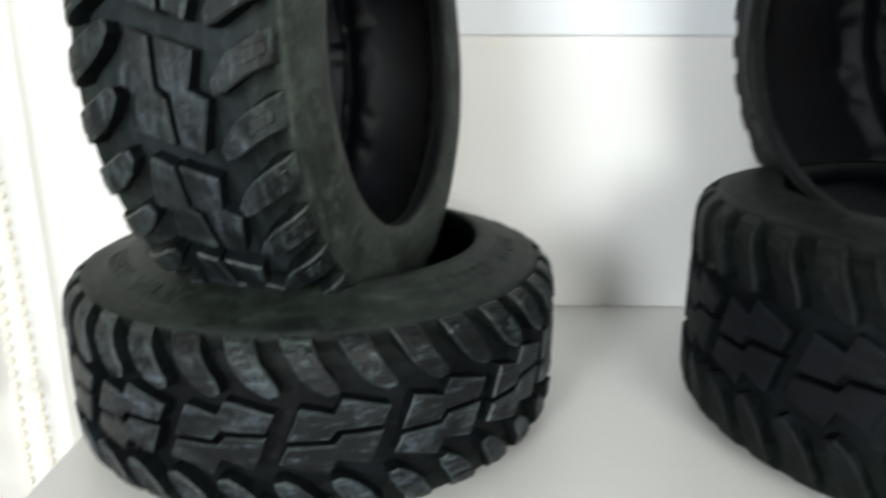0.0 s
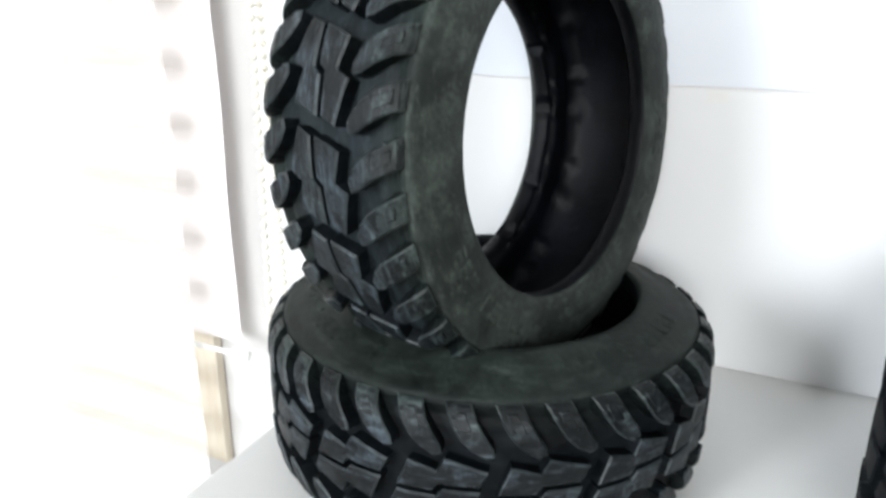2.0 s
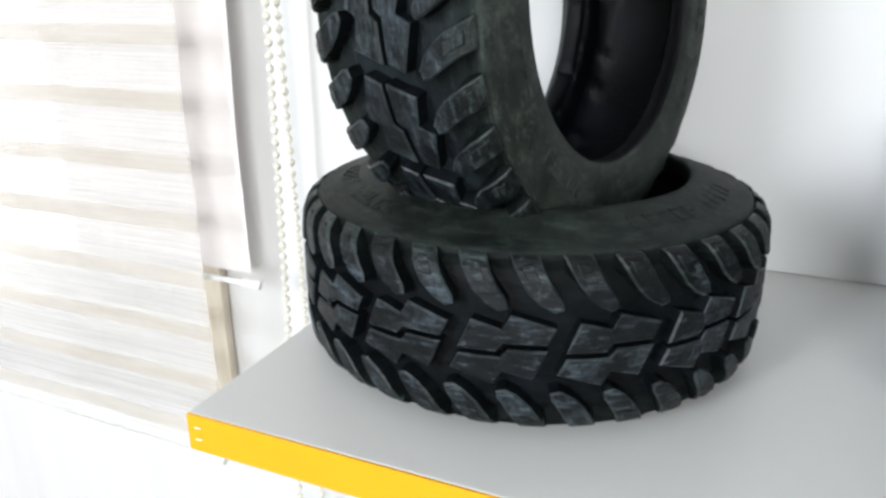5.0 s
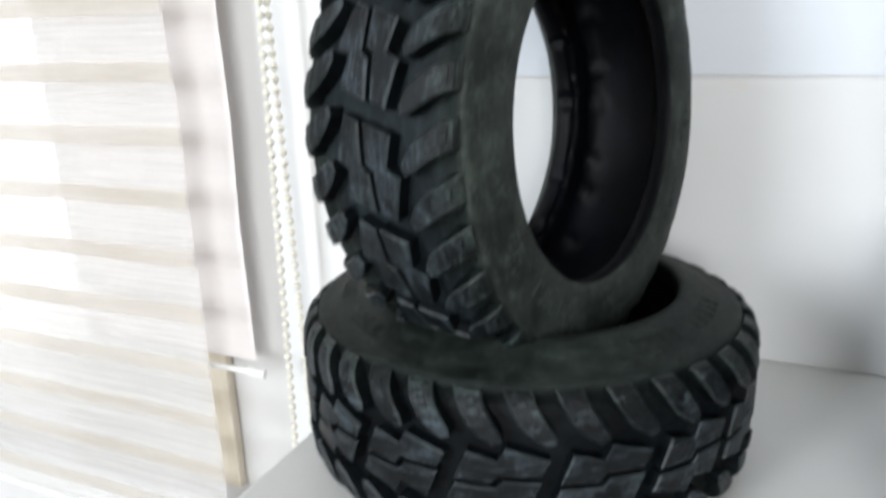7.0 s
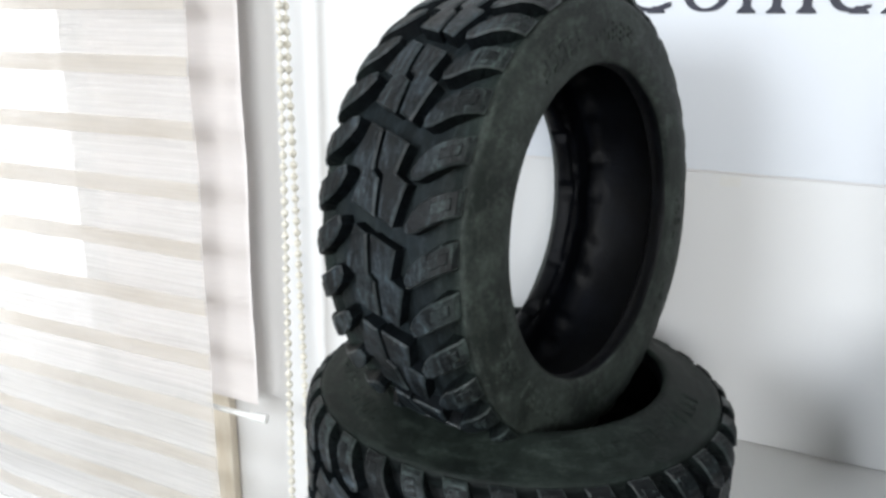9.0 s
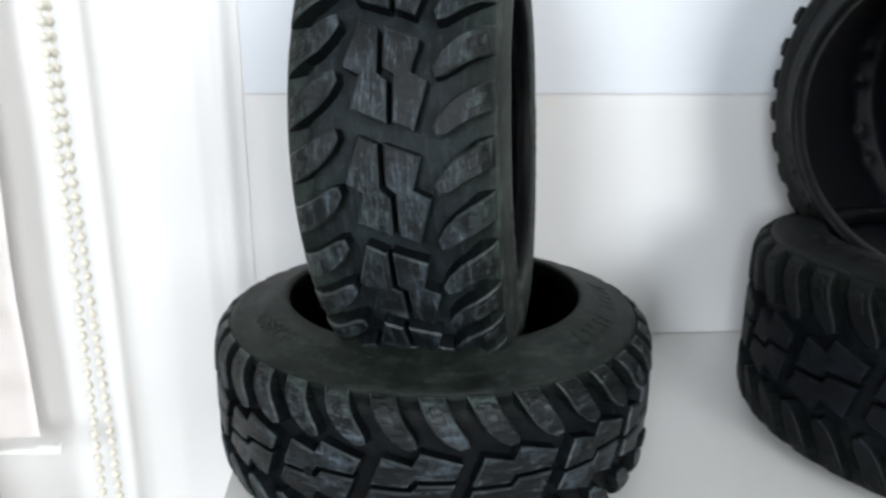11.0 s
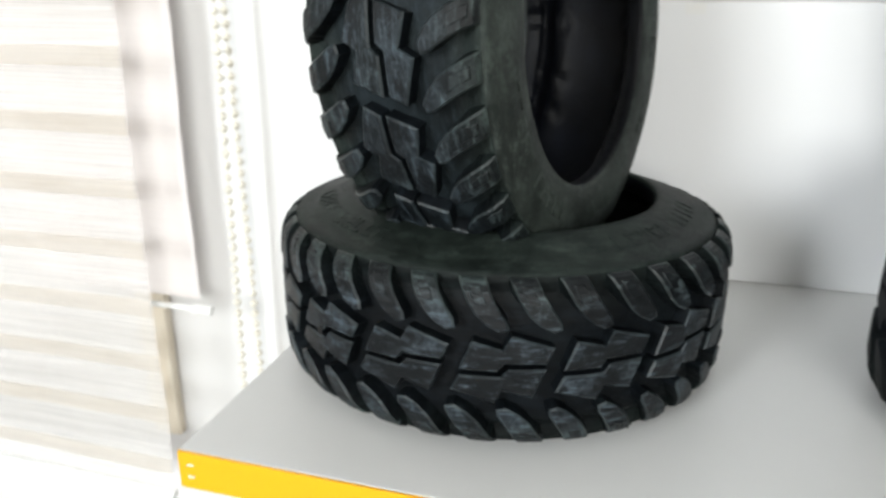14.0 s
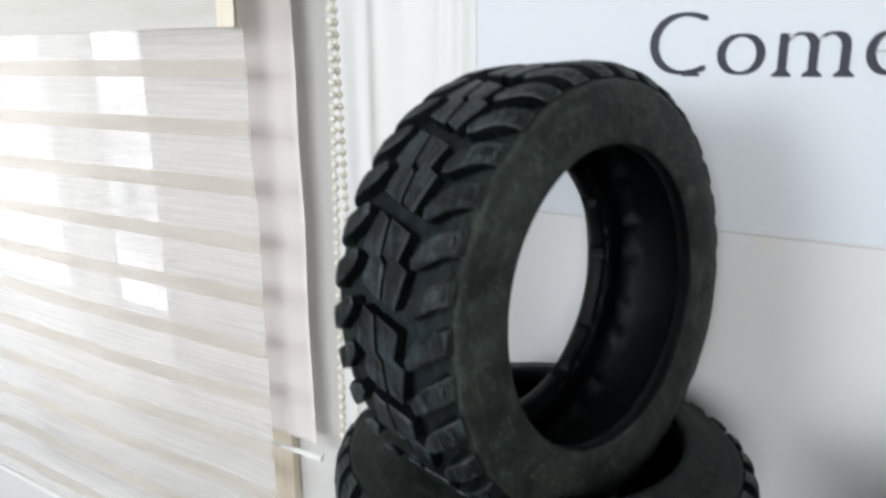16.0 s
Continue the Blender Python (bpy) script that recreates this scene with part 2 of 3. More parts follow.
FLOOR_Z, CEIL_Z = -1.05, 1.5
X0, X1, Y0 = -1.7, 2.2, -2.4

wall = bmesh.new()
box_bm(WX1, X1, YW, YW + 0.15, FLOOR_Z, CEIL_Z, bm=wall)
box_bm(X0, WX0, YW, YW + 0.15, FLOOR_Z, CEIL_Z, bm=wall)
box_bm(WX0, WX1, YW, YW + 0.15, FLOOR_Z, WZ0, bm=wall)
box_bm(WX0, WX1, YW, YW + 0.15, WZ1, CEIL_Z, bm=wall)
structure("wall_north", wall, WALL, "white painted wall with a window opening", "wall")
# unseen walls close the room; the south openings are added for the lamps
structure("wall_west", box_bm(X0 - 0.15, X0, Y0, YW + 0.15, FLOOR_Z, CEIL_Z), ROOM_WALL, "unseen plain brownish beige painted wall", "wall")
structure("wall_east", box_bm(X1, X1 + 0.15, Y0, YW + 0.15, FLOOR_Z, CEIL_Z), ROOM_WALL, "unseen plain brownish beige painted wall", "wall")
south = bmesh.new()
for xa, xb in ((X0 - 0.15, -1.66), (-0.88, 0.10), (1.50, X1 + 0.15)):
    box_bm(xa, xb, Y0 - 0.15, Y0, FLOOR_Z, CEIL_Z, bm=south)
for xa, xb in ((-1.66, -0.88), (0.10, 1.50)):
    box_bm(xa, xb, Y0 - 0.15, Y0, FLOOR_Z, -0.02, bm=south)
    box_bm(xa, xb, Y0 - 0.15, Y0, 1.30, CEIL_Z, bm=south)
structure("wall_south", south, ROOM_WALL, "unseen beige painted wall with two openings added for the lamps", "wall")
structure("floor", box_bm(X0 - 0.15, X1 + 0.15, Y0 - 0.15, YW + 0.15, FLOOR_Z - 0.1, FLOOR_Z), FLOOR, "unseen grey tiled floor of the room", "floor")
structure("ceiling", box_bm(X0 - 0.15, X1 + 0.15, Y0 - 0.15, YW + 0.15, CEIL_Z, CEIL_Z + 0.1), CEIL, "unseen plain grey-white painted ceiling", "ceiling")
structure("backdrop", box_bm(-3.6, 0.4, 1.1, 1.11, -1.0, 1.8), OUTDOORS, "bright overexposed outdoors behind the window", "backdrop")

# window: wooden jamb, sill
win = tagged(new("window_1"), "window with a pale wooden frame behind a striped blind", "window", kind="structure")
part("jamb", box_bm(-0.2910, -0.2705, YW - 0.0075, YW - 0.0005, -0.15, -0.0440, 0.001), WOOD, win, "pale knotty wooden jamb")
part("window_frame", box_bm(-0.63, -0.60, YW + 0.05, YW + 0.09, WZ0, WZ1, 0.002), WHITE_PLASTIC, win, "white upright window bar")

# ---- printed sheets on the wall ----
ZS = 0.1325


def sheet(name, x0, x1, z0, z1, m, label, bow):
    bm = bmesh.new()
    nx, nz = 24, 6
    front, back = [], []
    for j in range(nz + 1):
        for i in range(nx + 1):
            x, z = x0 + (x1 - x0) * i / nx, z0 + (z1 - z0) * j / nz
            lift = 0.0008 + bow * (0.5 + 0.5 * math.sin(7 * x + 3 * z)) + 0.0002 * noise.noise((x * 14, 0, z * 14))
            front.append(bm.verts.new((x, YW - lift - 0.0006, z)))
            back.append(bm.verts.new((x, YW - lift + 0.0004, z)))
    for g, flip in ((front, False), (back, True)):
        for j in range(nz):
            for i in range(nx):
                q = [g[j * (nx + 1) + i], g[j * (nx + 1) + i + 1], g[(j + 1) * (nx + 1) + i + 1], g[(j + 1) * (nx + 1) + i]]
                bm.faces.new(q[::-1] if flip else q)
    rim = list(range(nx + 1)) + [j * (nx + 1) + nx for j in range(1, nz + 1)] + [nz * (nx + 1) + i for i in range(nx - 1, -1, -1)] + [j * (nx + 1) for j in range(nz - 1, 0, -1)]
    for a, b in zip(rim, rim[1:] + rim[:1]):
        bm.faces.new((front[a], back[a], back[b], front[b]))
    return tagged(mesh_object(name, bm, m), label, "poster")


sign = sheet("poster", -0.121, 1.05, ZS + 0.0006, 0.62, SHEET_UP, "white poster with large dark lettering on the wall", 0.0003)
sheet("paper_sheet", -0.1115, 1.05, 0.0005, ZS - 0.0006, SHEET_LOW, "plain white sheet on the wall above the shelf", 0.0003)
font = bpy.data.curves.new("word", "FONT")
font.body, font.size, font.space_character, font.offset = "Comer", 0.0420, 1.05, -0.00105
word = new("word", font)
bpy.context.view_layer.update()
flat = word.evaluated_get(bpy.context.evaluated_depsgraph_get()).to_mesh()
pts, polys = [v.co.copy() for v in flat.vertices], [list(p.vertices) for p in flat.polygons]
bpy.data.objects.remove(word)
ink = bmesh.new()
# broad upright strokes, thin level ones
for k in range(5):
    vs = [ink.verts.new((p.x - 0.0010 + 0.0005 * k, p.y, 0.00003 * k)) for p in pts]
    for poly in polys:
        ink.faces.new([vs[q] for q in poly])
# small serifs under the straight strokes
feet = sorted(p.x for p in pts if abs(p.y - 0.00105) < 0.0002)
stems = []
for x in feet:
    if stems and x - stems[-1][1] < 0.0045:
        stems[-1][1] = x
    else:
        stems.append([x, x])
for x0, x1 in stems:
    if x1 - x0 < 0.0005:
        continue
    ink.faces.new([ink.verts.new(c) for c in ((x0 - 0.0032, 0.0, 0.0002), (x1 + 0.0032, 0.0, 0.0002), (x1 + 0.0030, 0.0008, 0.0002), (x1 + 0.0008, 0.0030, 0.0002), (x0 - 0.0008, 0.0030, 0.0002), (x0 - 0.0030, 0.0008, 0.0002))])
letters = part("lettering", ink, INK, sign, "dark printed word on the poster")
letters.matrix_world = pose(-0.0303, YW - 0.0021, 0.2027, 90, 0, 0)



def folded_film():
    """Glossy white film on the wall with a few soft upright folds and a curled edge."""
    bm = bmesh.new()
    x0, x1, z0, z1, nx, nz = -0.2690, -0.1220, -0.30, 0.62, 90, 24
    folds = ((-0.1310, 0.0028, 0.0040), (-0.1430, 0.0016, 0.0035), (-0.1660, 0.0022, 0.0070), (-0.1900, 0.0012, 0.0060))
    front, back = [], []
    for j in range(nz + 1):
        for i in range(nx + 1):
            x, z = x0 + (x1 - x0) * i / nx, z0 + (z1 - z0) * j / nz
            lift = 0.0010
            for c, h, w in folds:
                drift = 0.004 * noise.noise((c * 40, 1.7, z * 3.0))
                fade = 0.65 + 0.5 * noise.noise((c * 90, 5.2, z * 4.0))
                lift += h * fade * math.exp(-((x - c - drift) / w) ** 2)
            lift = 0.0002 + lift * min(1.0, (x1 - x) / 0.006, (x - x0) / 0.006)
            front.append(bm.verts.new((x, YW - lift - 0.0004, z)))
            back.append(bm.verts.new((x, YW - lift, z)))
    for g, flip in ((front, False), (back, True)):
        for j in range(nz):
            for i in range(nx):
                q = [g[j * (nx + 1) + i], g[j * (nx + 1) + i + 1], g[(j + 1) * (nx + 1) + i + 1], g[(j + 1) * (nx + 1) + i]]
                bm.faces.new(q[::-1] if flip else q)
    return tagged(mesh_object("wall_film", bm, FILM, smooth=True), "white plastic film on the wall with soft upright folds", "wall covering", kind="structure")


folded_film()

bm = box_bm(0.027, 0.036, YW - 0.0022, YW - 0.0020, ZS - 0.006, ZS - 0.0010)
tagged(mesh_object("tape_piece", bm, TAPE), "small yellowed piece of tape on the wall sheet", "tape")

# ---- shelf ----
SX0, SX1, SY0, SY1, ST = -0.1145, 1.05, 0.1486, YW - 0.0006, 0.0133
shelf = tagged(new("wall_shelf"), "white laminate wall shelf with a bright yellow front edge", "shelf")
part("board", box_bm(SX0, SX1, SY0 + 0.0008, SY1, -ST, 0.0, 0.0005), SHELF_WHITE, shelf)
part("edge_band", box_bm(SX0, SX1, SY0 - 0.0004, SY0 + 0.0007, -ST, -0.0001, 0.0002), SHELF_YELLOW, shelf, "bright yellow plastic edge band")
for zz in (-0.0042, -0.0085):
    part("staple", rod_bm((SX0 + 0.0035, SY0 - 0.0009, zz), (SX0 + 0.0058, SY0 - 0.0009, zz + 0.0002), 0.00028, 6), WHITE_PLASTIC, shelf, "tiny bright staple")

# ---- tyres ----
PITCHES = 17


TREAD_W = 0.0301


class Section:
    """Half section of a tyre: arc length from the middle of the tread to a radius, a width and a normal."""

    def __init__(self, r, w):
        self.r, self.w, self.rc = r, w, 0.0106
        self.flat = w - self.rc
        self.k = w / TREAD_W

    def at(self, s):
        sign, a = (1, s) if s >= 0 else (-1, -s)
        crown = 0.0010 * (min(a, self.flat) / self.flat) ** 2
        if a <= self.flat:
            return self.r - crown, sign * a, 1.0, sign * 0.12 * a / self.flat
        t = (a - self.flat) / self.rc + 0.12
        t = min(t, 1.62)
        return self.r - crown - self.rc * (math.cos(0.12) - math.cos(t)), sign * (self.flat + self.rc * (math.sin(t) - math.sin(0.12))), math.cos(t), sign * math.sin(t)

    def point(self, p, s, h):
        r, z, nr, nz = self.at(s)
        a = 2 * math.pi * p / PITCHES
        r, z = r + nr * h, z + nz * h
        return Vector((r * math.cos(a), r * math.sin(a), z))


def groove(s):
    """Depth of the tread grooves below the outer surface."""
    t = min(1.0, max(0.0, (0.0302 - abs(s)) / 0.0045))
    return 0.0050 * t * t * (3 - 2 * t)


def block_bm(sec, a_rail, b_rail, h, cuts=1):
    """A moulded block between two rails of (pitch share, arc length), with a chamfered top."""
    def dense(rail):
        out = []
        for (p0, s0), (p1, s1) in zip(rail, rail[1:]):
            for k in range(cuts):
                out.append((p0 + (p1 - p0) * k / cuts, s0 + (s1 - s0) * k / cuts))
        return out + [rail[-1]]
    a = [(p, s * sec.k) for p, s in dense(a_rail)]
    b = [(p, s * sec.k) for p, s in dense(b_rail)]
    unit = 2 * math.pi * sec.r / PITCHES
    n = len(a)
    cp, cs = sum(q[0] for q in a + b) / (2 * n), sum(q[1] for q in a + b) / (2 * n)
    mid = [((u[0] + v[0]) / 2, (u[1] + v[1]) / 2) for u, v in zip(a, b)]
    for_top = []

    def inset(q, m, first, last):
        dp, ds = (m[0] - q[0]) * unit, m[1] - q[1]
        d = math.hypot(dp, ds) or 1
        k = min(0.0006, d * 0.4)
        p, s = q[0] + dp / d * k / unit, q[1] + ds / d * k
        if first or last:
            ep, es = (cp - p) * unit, cs - s
            e = math.hypot(ep, es) or 1
            p, s = p + ep / e * 0.0006 / unit, s + es / e * 0.0006
        return p, s
    bm = bmesh.new()
    rings = []
    loop = a + b[::-1]
    mids = mid + mid[::-1]
    ends = [(i == 0, i == n - 1) for i in range(n)]
    ends = ends + ends[::-1]
    for lift, shrink in ((-0.0060, False), (h - 0.0006, False), (h, True)):
        ring = []
        for q, m, (f, l) in zip(loop, mids, ends):
            qq = inset(q, m, f, l) if shrink else q
            fade = min(1.0, max(0.0, (0.0300 - abs(qq[1]) / sec.k) / 0.0040))
            ring.append(bm.verts.new(sec.point(*qq, lift if lift < 0 else lift * fade)))
        rings.append(ring)
    for r0, r1 in zip(rings, rings[1:]):
        for i in range(len(loop)):
            j = (i + 1) % len(loop)
            bm.faces.new((r0[i], r0[j], r1[j], r1[i]))
    top = rings[-1]
    for i in range(n - 1):
        bm.faces.new((top[i], top[i + 1], top[2 * n - 2 - i], top[2 * n - 1 - i]))
    return bm


mm = 0.001
# upper half of one pitch; the lower half is the same turned by half a turn
CENTRE_LOW = [(0.08, -0.5 * mm), (0.25, -0.5 * mm), (0.445, -0.5 * mm), (0.515, 2.1 * mm), (0.70, 2.1 * mm), (0.91, 2.1 * mm)]
CENTRE_TOP = [(0.205, 9.0 * mm), (0.34, 8.0 * mm), (0.495, 6.7 * mm), (0.575, 11.2 * mm), (0.76, 9.5 * mm), (0.995, 7.4 * mm)]
LUG_LEFT = [(0.035, 29.0 * mm), (0.06, 27.0 * mm), (0.10, 24.0 * mm), (0.15, 21.0 * mm), (0.225, 17.5 * mm), (0.335, 14.3 * mm), (0.46, 12.2 * mm)]
LUG_RIGHT = [(0.315, 29.0 * mm), (0.335, 27.0 * mm), (0.37, 24.0 * mm), (0.42, 21.0 * mm), (0.48, 18.0 * mm), (0.535, 15.4 * mm), (0.550, 13.0 * mm)]
PAD_LEFT = [(0.135, 26.0 * mm), (0.17, 23.2 * mm), (0.215, 20.2 * mm)]
PAD_RIGHT = [(0.275, 26.0 * mm), (0.31, 23.2 * mm), (0.36, 20.2 * mm)]


def turned(rail):
    return [(1 - p, -s) for p, s in rail]


def shifted(rail, d):
    return [(p + d, s) for p, s in rail]


def side_curve(sec, rb, wb, t):
    """Sidewall from the shoulder (t = 0) to the bead (t = 1)."""
    r_e, z_e = sec.at(sec.flat + (1.50 - 0.12) * sec.rc)[:2]
    return r_e + (rb + 0.0015 - r_e) * t, z_e + (wb - z_e) * t ** 1.7 + 0.0012 * math.sin(math.pi * t)


def half_section(sec, rb, wb):
    s_end = sec.flat + (1.50 - 0.12) * sec.rc
    outer = []
    for k in range(23):
        s = s_end * k / 22
        r, z, nr, nz = sec.at(s)
        g = groove(s / sec.k)
        outer.append((r - nr * g, z - nz * g))
    side = [side_curve(sec, rb, wb, k / 8) for k in range(1, 9)]
    lip = [(rb + 0.0004, wb - 0.0008), (rb, wb - 0.0024), (rb, wb - 0.0060), (rb + 0.0016, wb - 0.0074)]
    w = min(sec.w, wb + 0.003)
    inner = [(rb + 0.004, wb - 0.0070), (rb + 0.0045, wb - 0.0088), (rb + 0.009, wb - 0.0084), (rb + 0.014, wb - 0.0078), (sec.r - 0.0120, w - 0.010), (sec.r - 0.0090, w - 0.014), (sec.r - 0.0082, w - 0.015), (sec.r - 0.0078, w - 0.0165), (sec.r - 0.0072, w - 0.020), (sec.r - 0.0068, 0.0)]
    return outer, side, lip, inner


def carcass_bm(sec, rb, wb, wb_far, saw):
    """Sidewalls, groove floor, beads and inner lining in one closed section, with ribs inside and a notched far bead."""
    near, far = half_section(sec, rb, wb), half_section(sec, rb, wb_far)
    half = near[0] + near[1] + near[2] + near[3]
    other = [(r, -z) for r, z in far[0] + far[1] + far[2] + far[3]]
    full = half + other[-2:0:-1]
    first_lip = len(near[0]) + len(near[1])
    far_lips = {len(full) - first_lip - i for i in range(1, 4)}
    ribs = {first_lip + 4 + i for i in (1, 2, 5, 6)}
    ribs |= {len(full) - i for i in ribs}
    n = 204
    bm = bmesh.new()
    rings = []
    for i in range(n):
        a = 2 * math.pi * i / n
        notch = 0.0026 if (i % 34) in (3, 4, 5, 6, 19, 20) else 0.0
        if saw:
            notch = saw * (1 - (i % 17) / 17) + (0.0016 if (i % 34) in (5, 6, 7) else 0.0)
        rib = 0.0020 if (i % 17) in (2, 3, 4, 9, 10) else 0.0
        ring = []
        for k, (r, z) in enumerate(full):
            d = notch if k in far_lips else -rib if k in ribs else 0.0
            wob = 0.0004 * noise.noise((math.cos(a) * 2, math.sin(a) * 2, k * 0.3))
            ring.append(bm.verts.new(((r + d + wob) * math.cos(a), (r + d + wob) * math.sin(a), z + wob)))
        rings.append(ring)
    m = len(full)
    for i in range(n):
        g, h = rings[i], rings[(i + 1) % n]
        for k in range(m):
            bm.faces.new((g[k], h[k], h[(k + 1) % m], g[(k + 1) % m]))
    return bm, set(range(first_lip, m - first_lip))


def letter_bars_bm(sec, rb, wb, rng):
    """Raised, unreadable moulded lettering on the sidewall."""
    bm = bmesh.new()

    def spot(u, t, lift):
        r, z = side_curve(sec, rb, wb, u)
        return (r * math.cos(t), r * math.sin(t), z + lift)
    for start, count in ((0.35, 11), (2.5, 10), (4.6, 11)):
        for i in range(count):
            if i % 7 == 5:
                continue
            a = start + i * 0.085
            strokes = [(0.0, 0.26, 0.62, 0.012)]
            strokes += [(0.014, u, u + 0.07, 0.040) for u in (0.26, 0.41, 0.55) if rng.random() < 0.75]
            for da, u0, u1, wa in strokes:
                g = [[bm.verts.new(spot(u, t, lift)) for u, t in ((u0, a + da), (u1, a + da), (u1, a + da + wa), (u0, a + da + wa))] for lift in (-0.0006, 0.0003)]
                bm.faces.new(g[1])
                for k in range(4):
                    bm.faces.new((g[0][k], g[0][(k + 1) % 4], g[1][(k + 1) % 4], g[1][k]))
    return bm


def make_tyre(name, r, w, rb, wb, wb_far, label, group, seed, side, top, floor_mat, saw=0.0):
    sec = Section(r, w)
    thing = tagged(new(name), label, "tyre", group)
    bm, inside = carcass_bm(sec, rb, wb, wb_far, saw)
    body = part("carcass", bm, side, thing, "dusty dark grey sidewalls with notched beads", smooth=True)
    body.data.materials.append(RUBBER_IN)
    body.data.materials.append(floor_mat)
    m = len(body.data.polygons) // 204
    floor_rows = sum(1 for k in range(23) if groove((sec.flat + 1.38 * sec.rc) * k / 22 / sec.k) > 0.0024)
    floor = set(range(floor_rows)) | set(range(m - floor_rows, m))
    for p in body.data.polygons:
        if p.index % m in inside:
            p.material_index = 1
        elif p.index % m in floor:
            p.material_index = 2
    tagged(part("lettering", letter_bars_bm(sec, rb, wb, random.Random(seed)), side, thing, "faint raised moulded lettering"), "", kind="stuff")
    kinds = [("tread_block", CENTRE_LOW, CENTRE_TOP, 0.0, 2), ("tread_block", turned(CENTRE_LOW), turned(CENTRE_TOP), 0.0, 2)]
    for d in (0.0, 0.5):
        kinds.append(("shoulder_lug", shifted(LUG_LEFT, d), shifted(LUG_RIGHT, d), 0.0007, 1))
        kinds.append(("shoulder_lug", turned(shifted(LUG_LEFT, d)), turned(shifted(LUG_RIGHT, d)), 0.0007, 1))
    for kname, a, b, h, cuts in kinds:
        first = part(kname, block_bm(sec, a, b, h, cuts), top, thing)
        # block walls take the groove rubber, whose colour holds their shade
        first.data.materials.append(RUBBER_GROOVE_SHADE)
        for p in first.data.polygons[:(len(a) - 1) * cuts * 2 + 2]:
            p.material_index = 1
        first.data.materials.append(RUBBER_DARK if top is RUBBER_DARK else RUBBER_EDGE)
        walls = (len(a) - 1) * cuts * 2 + 2
        for p in first.data.polygons[walls:2 * walls]:
            p.material_index = 2
        for i in range(1, PITCHES):
            ob = new(kname, first.data)
            ob.parent = thing
            ob.matrix_basis = pose(0, 0, 0, 0, 0, 360 * i / PITCHES)
    for d in (0.0, 0.5):
        for turn in (False, True):
            a, b = shifted(PAD_LEFT, d), shifted(PAD_RIGHT, d)
            if turn:
                a, b = turned(a), turned(b)
            bm = block_bm(sec, a, b, 0.0008, 1)
            first = part("lug_pad", bm, top, thing)
            for i in range(1, PITCHES):
                ob = new("lug_pad", first.data)
                ob.parent = thing
                ob.matrix_basis = pose(0, 0, 0, 0, 0, 360 * i / PITCHES)
    rng = random.Random(seed + 40)
    for i in range(14):
        pitch, sign = rng.randrange(PITCHES) + rng.choice((0.03, 0.53)), rng.choice((-1, 1))
        s = (22.5 + 4.0 * rng.random()) * mm * sec.k
        p = pitch + 0.06 if sign > 0 else 1 - pitch - 0.06
        foot, tip = sec.point(p, sign * s, -0.0012), sec.point(p + 0.012, sign * (s + 0.0004), 0.0004 + 0.0005 * rng.random())
        part("moulding_nub", rod_bm(foot, tip, 0.0004, 6), top, thing)
    return thing


def axis_pose(c, yaw, tilt, spin):
    ax = Vector((math.cos(yaw) * math.cos(tilt), math.sin(yaw) * math.cos(tilt), math.sin(tilt)))
    return Matrix.Translation(c) @ ax.to_track_quat("Z", "Y").to_matrix().to_4x4() @ pose(0, 0, 0, 0, 0, spin)


LYING = "black rubber off-road tyre lying flat on the shelf"
RESTING = "black rubber off-road tyre standing upright in the lying tyre"
low = make_tyre("tyre", 0.0853, 0.0302, 0.0563, 0.0345, 0.0262, LYING, "tyres on the shelf", 1, RUBBER_SIDE, RUBBER_TREAD, RUBBER_GROOVE_SHADE)
# proud disc, its black colour gives the dark inside of a vent hole
part("vent_hole", rod_bm((0.0816 * math.cos(5.329), 0.0816 * math.sin(5.329), -0.0003), (0.08555 * math.cos(5.329), 0.08555 * math.sin(5.329), -0.0003), 0.0016, 14), RUBBER_IN, low, "small round black disc standing in for a vent hole")
SPIN_LOW = -67.1
low.matrix_basis = pose(-0.0351, 0.2550, 0.0308, 0, 0, SPIN_LOW)
up = make_tyre("tyre", 0.0845, 0.0315, 0.0553, 0.0303, 0.0222, RESTING, "tyres on the shelf", 2, RUBBER_SIDE_PALE, RUBBER_LESS_WORN, RUBBER_SIDE)
SPIN_UP = 172.4
up.matrix_basis = axis_pose((-0.0327, 0.2536, 0.1254), -0.2620, 0.0520, SPIN_UP)
WIDE = "wide black rubber off-road tyre lying flat on the shelf"
low2 = make_tyre("tyre", 0.0853, 0.0410, 0.0565, 0.0420, 0.0365, WIDE, "tyres on the shelf", 3, RUBBER_DARK, RUBBER_DARK, RUBBER_GROOVE_SHADE)
low2.matrix_basis = pose(0.1844, 0.2405, 0.0418, 0, 0, 20)
up2 = make_tyre("tyre", 0.0842, 0.0360, 0.0570, 0.0445, 0.0345, "wide black rubber off-road tyre leaning upright on the lying tyre", "tyres on the shelf", 4, RUBBER_DARK, RUBBER_DARK, RUBBER_GROOVE_SHADE, 0.0034)
up2.matrix_basis = axis_pose((0.1858, 0.2493, 0.1345), -2.772, -0.115, 40)
# ---- blind ----
BX0, BX1, BY = -0.64, -0.2430, 0.3005
blind = tagged(new("window_blind"), "cream striped fabric blind drawn down over the window", "blind")


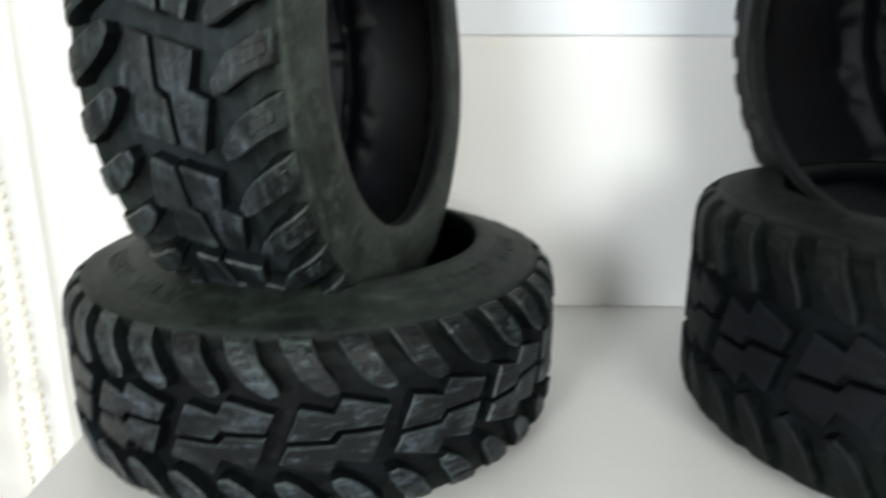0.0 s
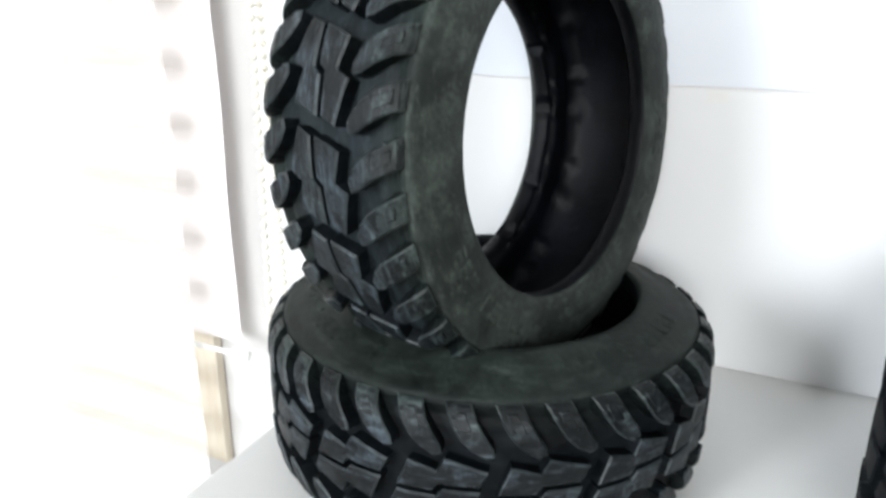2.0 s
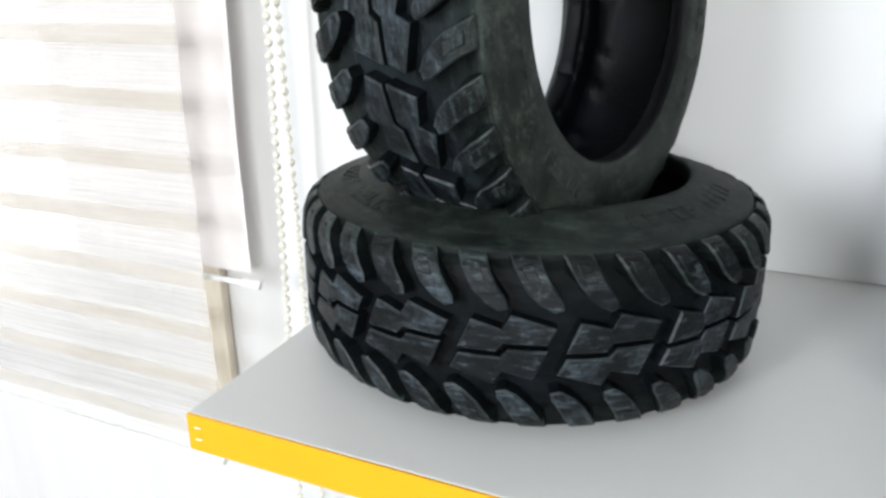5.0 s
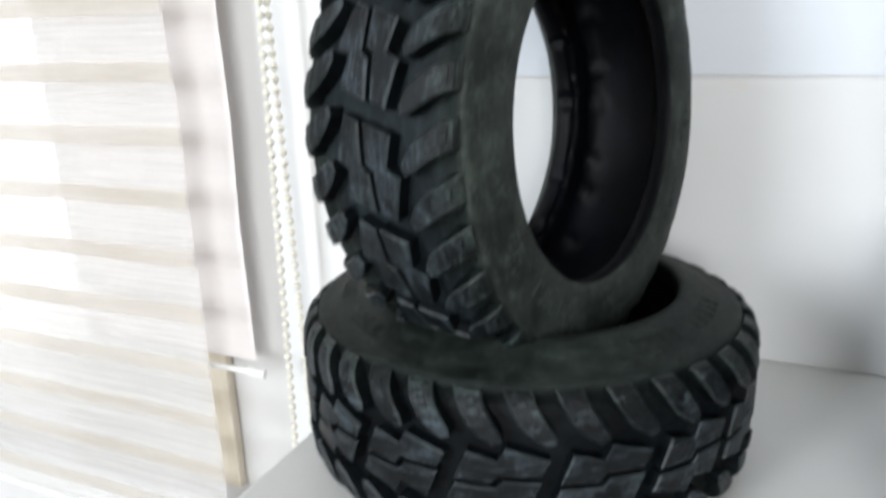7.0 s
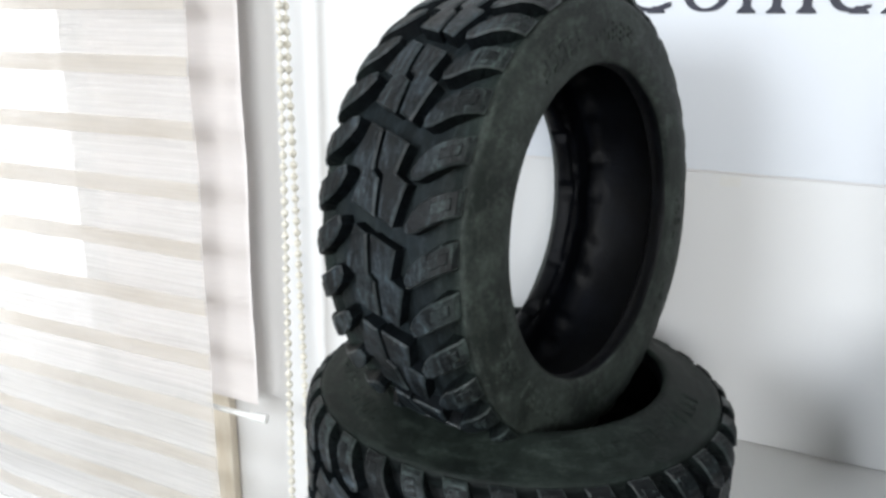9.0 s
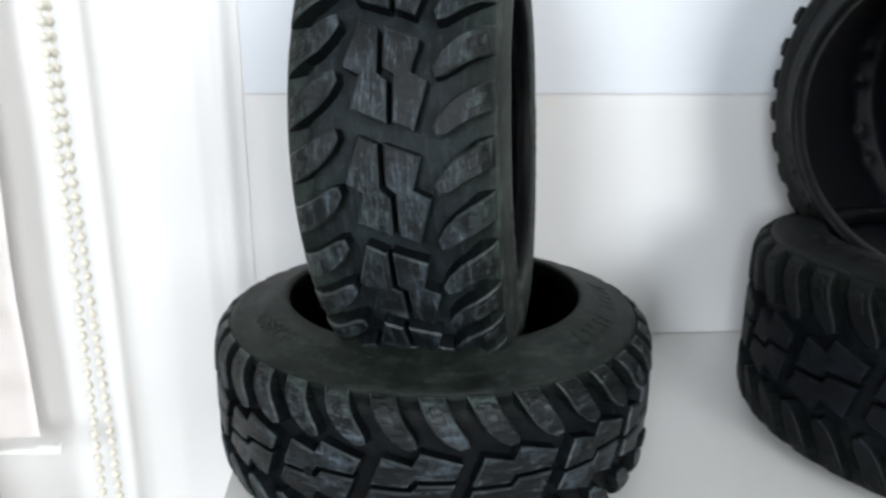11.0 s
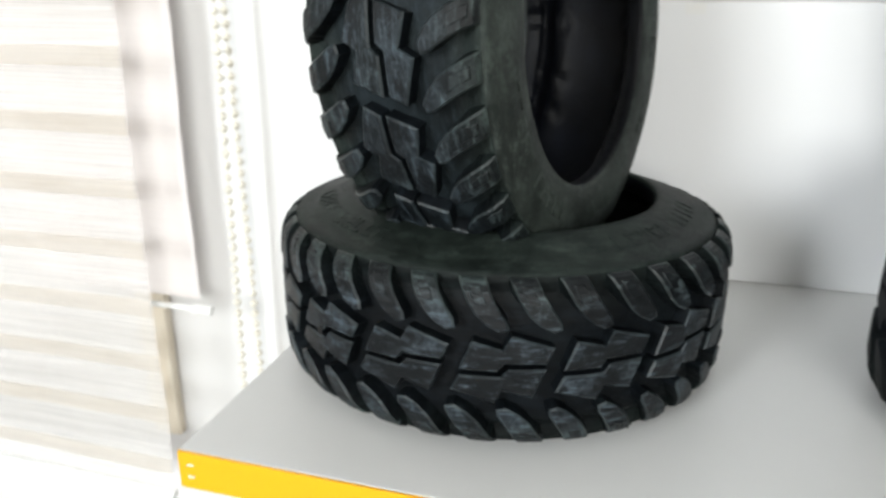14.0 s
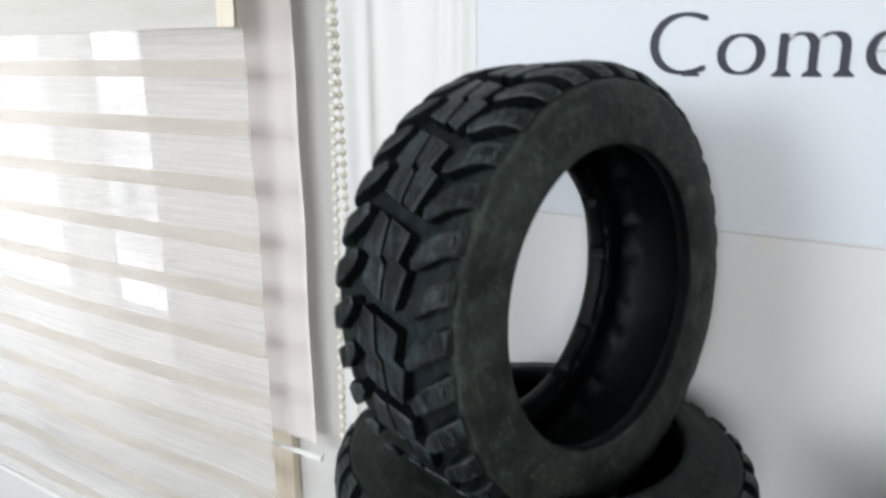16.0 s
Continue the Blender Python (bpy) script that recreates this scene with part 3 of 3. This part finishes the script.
def fabric_bm(x0, x1, y, z0, z1, nx, nz, wave):
    bm = bmesh.new()
    g = []
    for j in range(nz + 1):
        for i in range(nx + 1):
            x, z = x0 + (x1 - x0) * i / nx, z0 + (z1 - z0) * j / nz
            d = wave * noise.noise((x * 6, 3.1, z * 5)) + wave * 0.4 * noise.noise((x * 25, 7.0, z * 16))
            e = 0.0022 * noise.noise((0.0, 4.0, z * 13)) if i == nx else 0.0
            g.append(bm.verts.new((x + e, y + d, z)))
    for j in range(nz):
        for i in range(nx):
            bm.faces.new((g[j * (nx + 1) + i], g[j * (nx + 1) + i + 1], g[(j + 1) * (nx + 1) + i + 1], g[(j + 1) * (nx + 1) + i]))
    return bm


part("sheer_panel", fabric_bm(BX0, BX1, BY, -0.158, 0.23, 40, 60, 0.0035), SHEER, blind, "sheer white woven fabric", smooth=True)
part("top_panel", fabric_bm(BX0, BX1 + 0.001, BY - 0.002, 0.2300, 0.62, 30, 16, 0.002), TOP_FABRIC, blind, "plain beige upper fabric", smooth=True)
# thin brown box added at the top panel's lower right corner
part("corner_patch", box_bm(BX1 - 0.012, BX1 + 0.0015, BY - 0.0052, BY - 0.0046, 0.2295, 0.262), WOOD, blind, "brownish patch at the corner")
for k in range(11):
    zc = 0.2075 - 0.0345 * k
    if zc < -0.15:
        break
    part("band", fabric_bm(BX0, BX1, BY - 0.0014, zc - 0.0052, zc + 0.0052, 40, 2, 0.0035), BAND, blind, "beige opaque woven band", smooth=True)
part("hem", rod_bm((BX0, BY, -0.158), (BX1, BY, -0.158), 0.0026), WHITE_PLASTIC, blind, "white bottom hem bar")
rail = tagged(new("roller_blind"), "plain off-white roller blind with a slim bottom rail", "blind")
part("roller_fabric", fabric_bm(-0.352, -0.2310, 0.3290, -0.0375, 0.62, 30, 30, 0.0006), ROLLER, rail, "plain off-white roller fabric", smooth=True)
part("tube", rod_bm((-0.36, 0.3010, -0.0300), (-0.2230, 0.3172, -0.0382), 0.0017), WHITE_PLASTIC, rail)
part("end_cap", rod_bm((-0.2275, 0.3167, -0.0379), (-0.2165, 0.3190, -0.0389), 0.0030), WHITE_PLASTIC, rail, "white plastic end cap")

# ---- bead chain ----
chain = tagged(new("bead_chain"), "ivory plastic bead chain hanging beside the blind", "chain")
bead = bmesh.new()
bmesh.ops.create_icosphere(bead, subdivisions=2, radius=0.0023)
CX, CY = -0.1997, 0.3285
first = None
for side in (-1, 1):
    def strand(z):
        half = max(0.0006, 0.0061 - 0.0180 * (z + 0.025))
        return Vector((CX + side * 0.13 * half, CY + side * 1.15 * half, z))
    cord = rod_bm(strand(-0.27), strand(0.29), 0.0006, 6)
    rod_bm(strand(0.29), strand(0.40), 0.0006, 6, cord)
    part("cord", cord, PLASTIC, chain)
    for i in range(100):
        z = -0.27 + i * 0.0066
        if first is None:
            first = part("bead", bead, PLASTIC, chain, smooth=True)
            ob = first
        else:
            ob = new("bead", first.data)
            ob.parent = chain
        ob.location = strand(z)
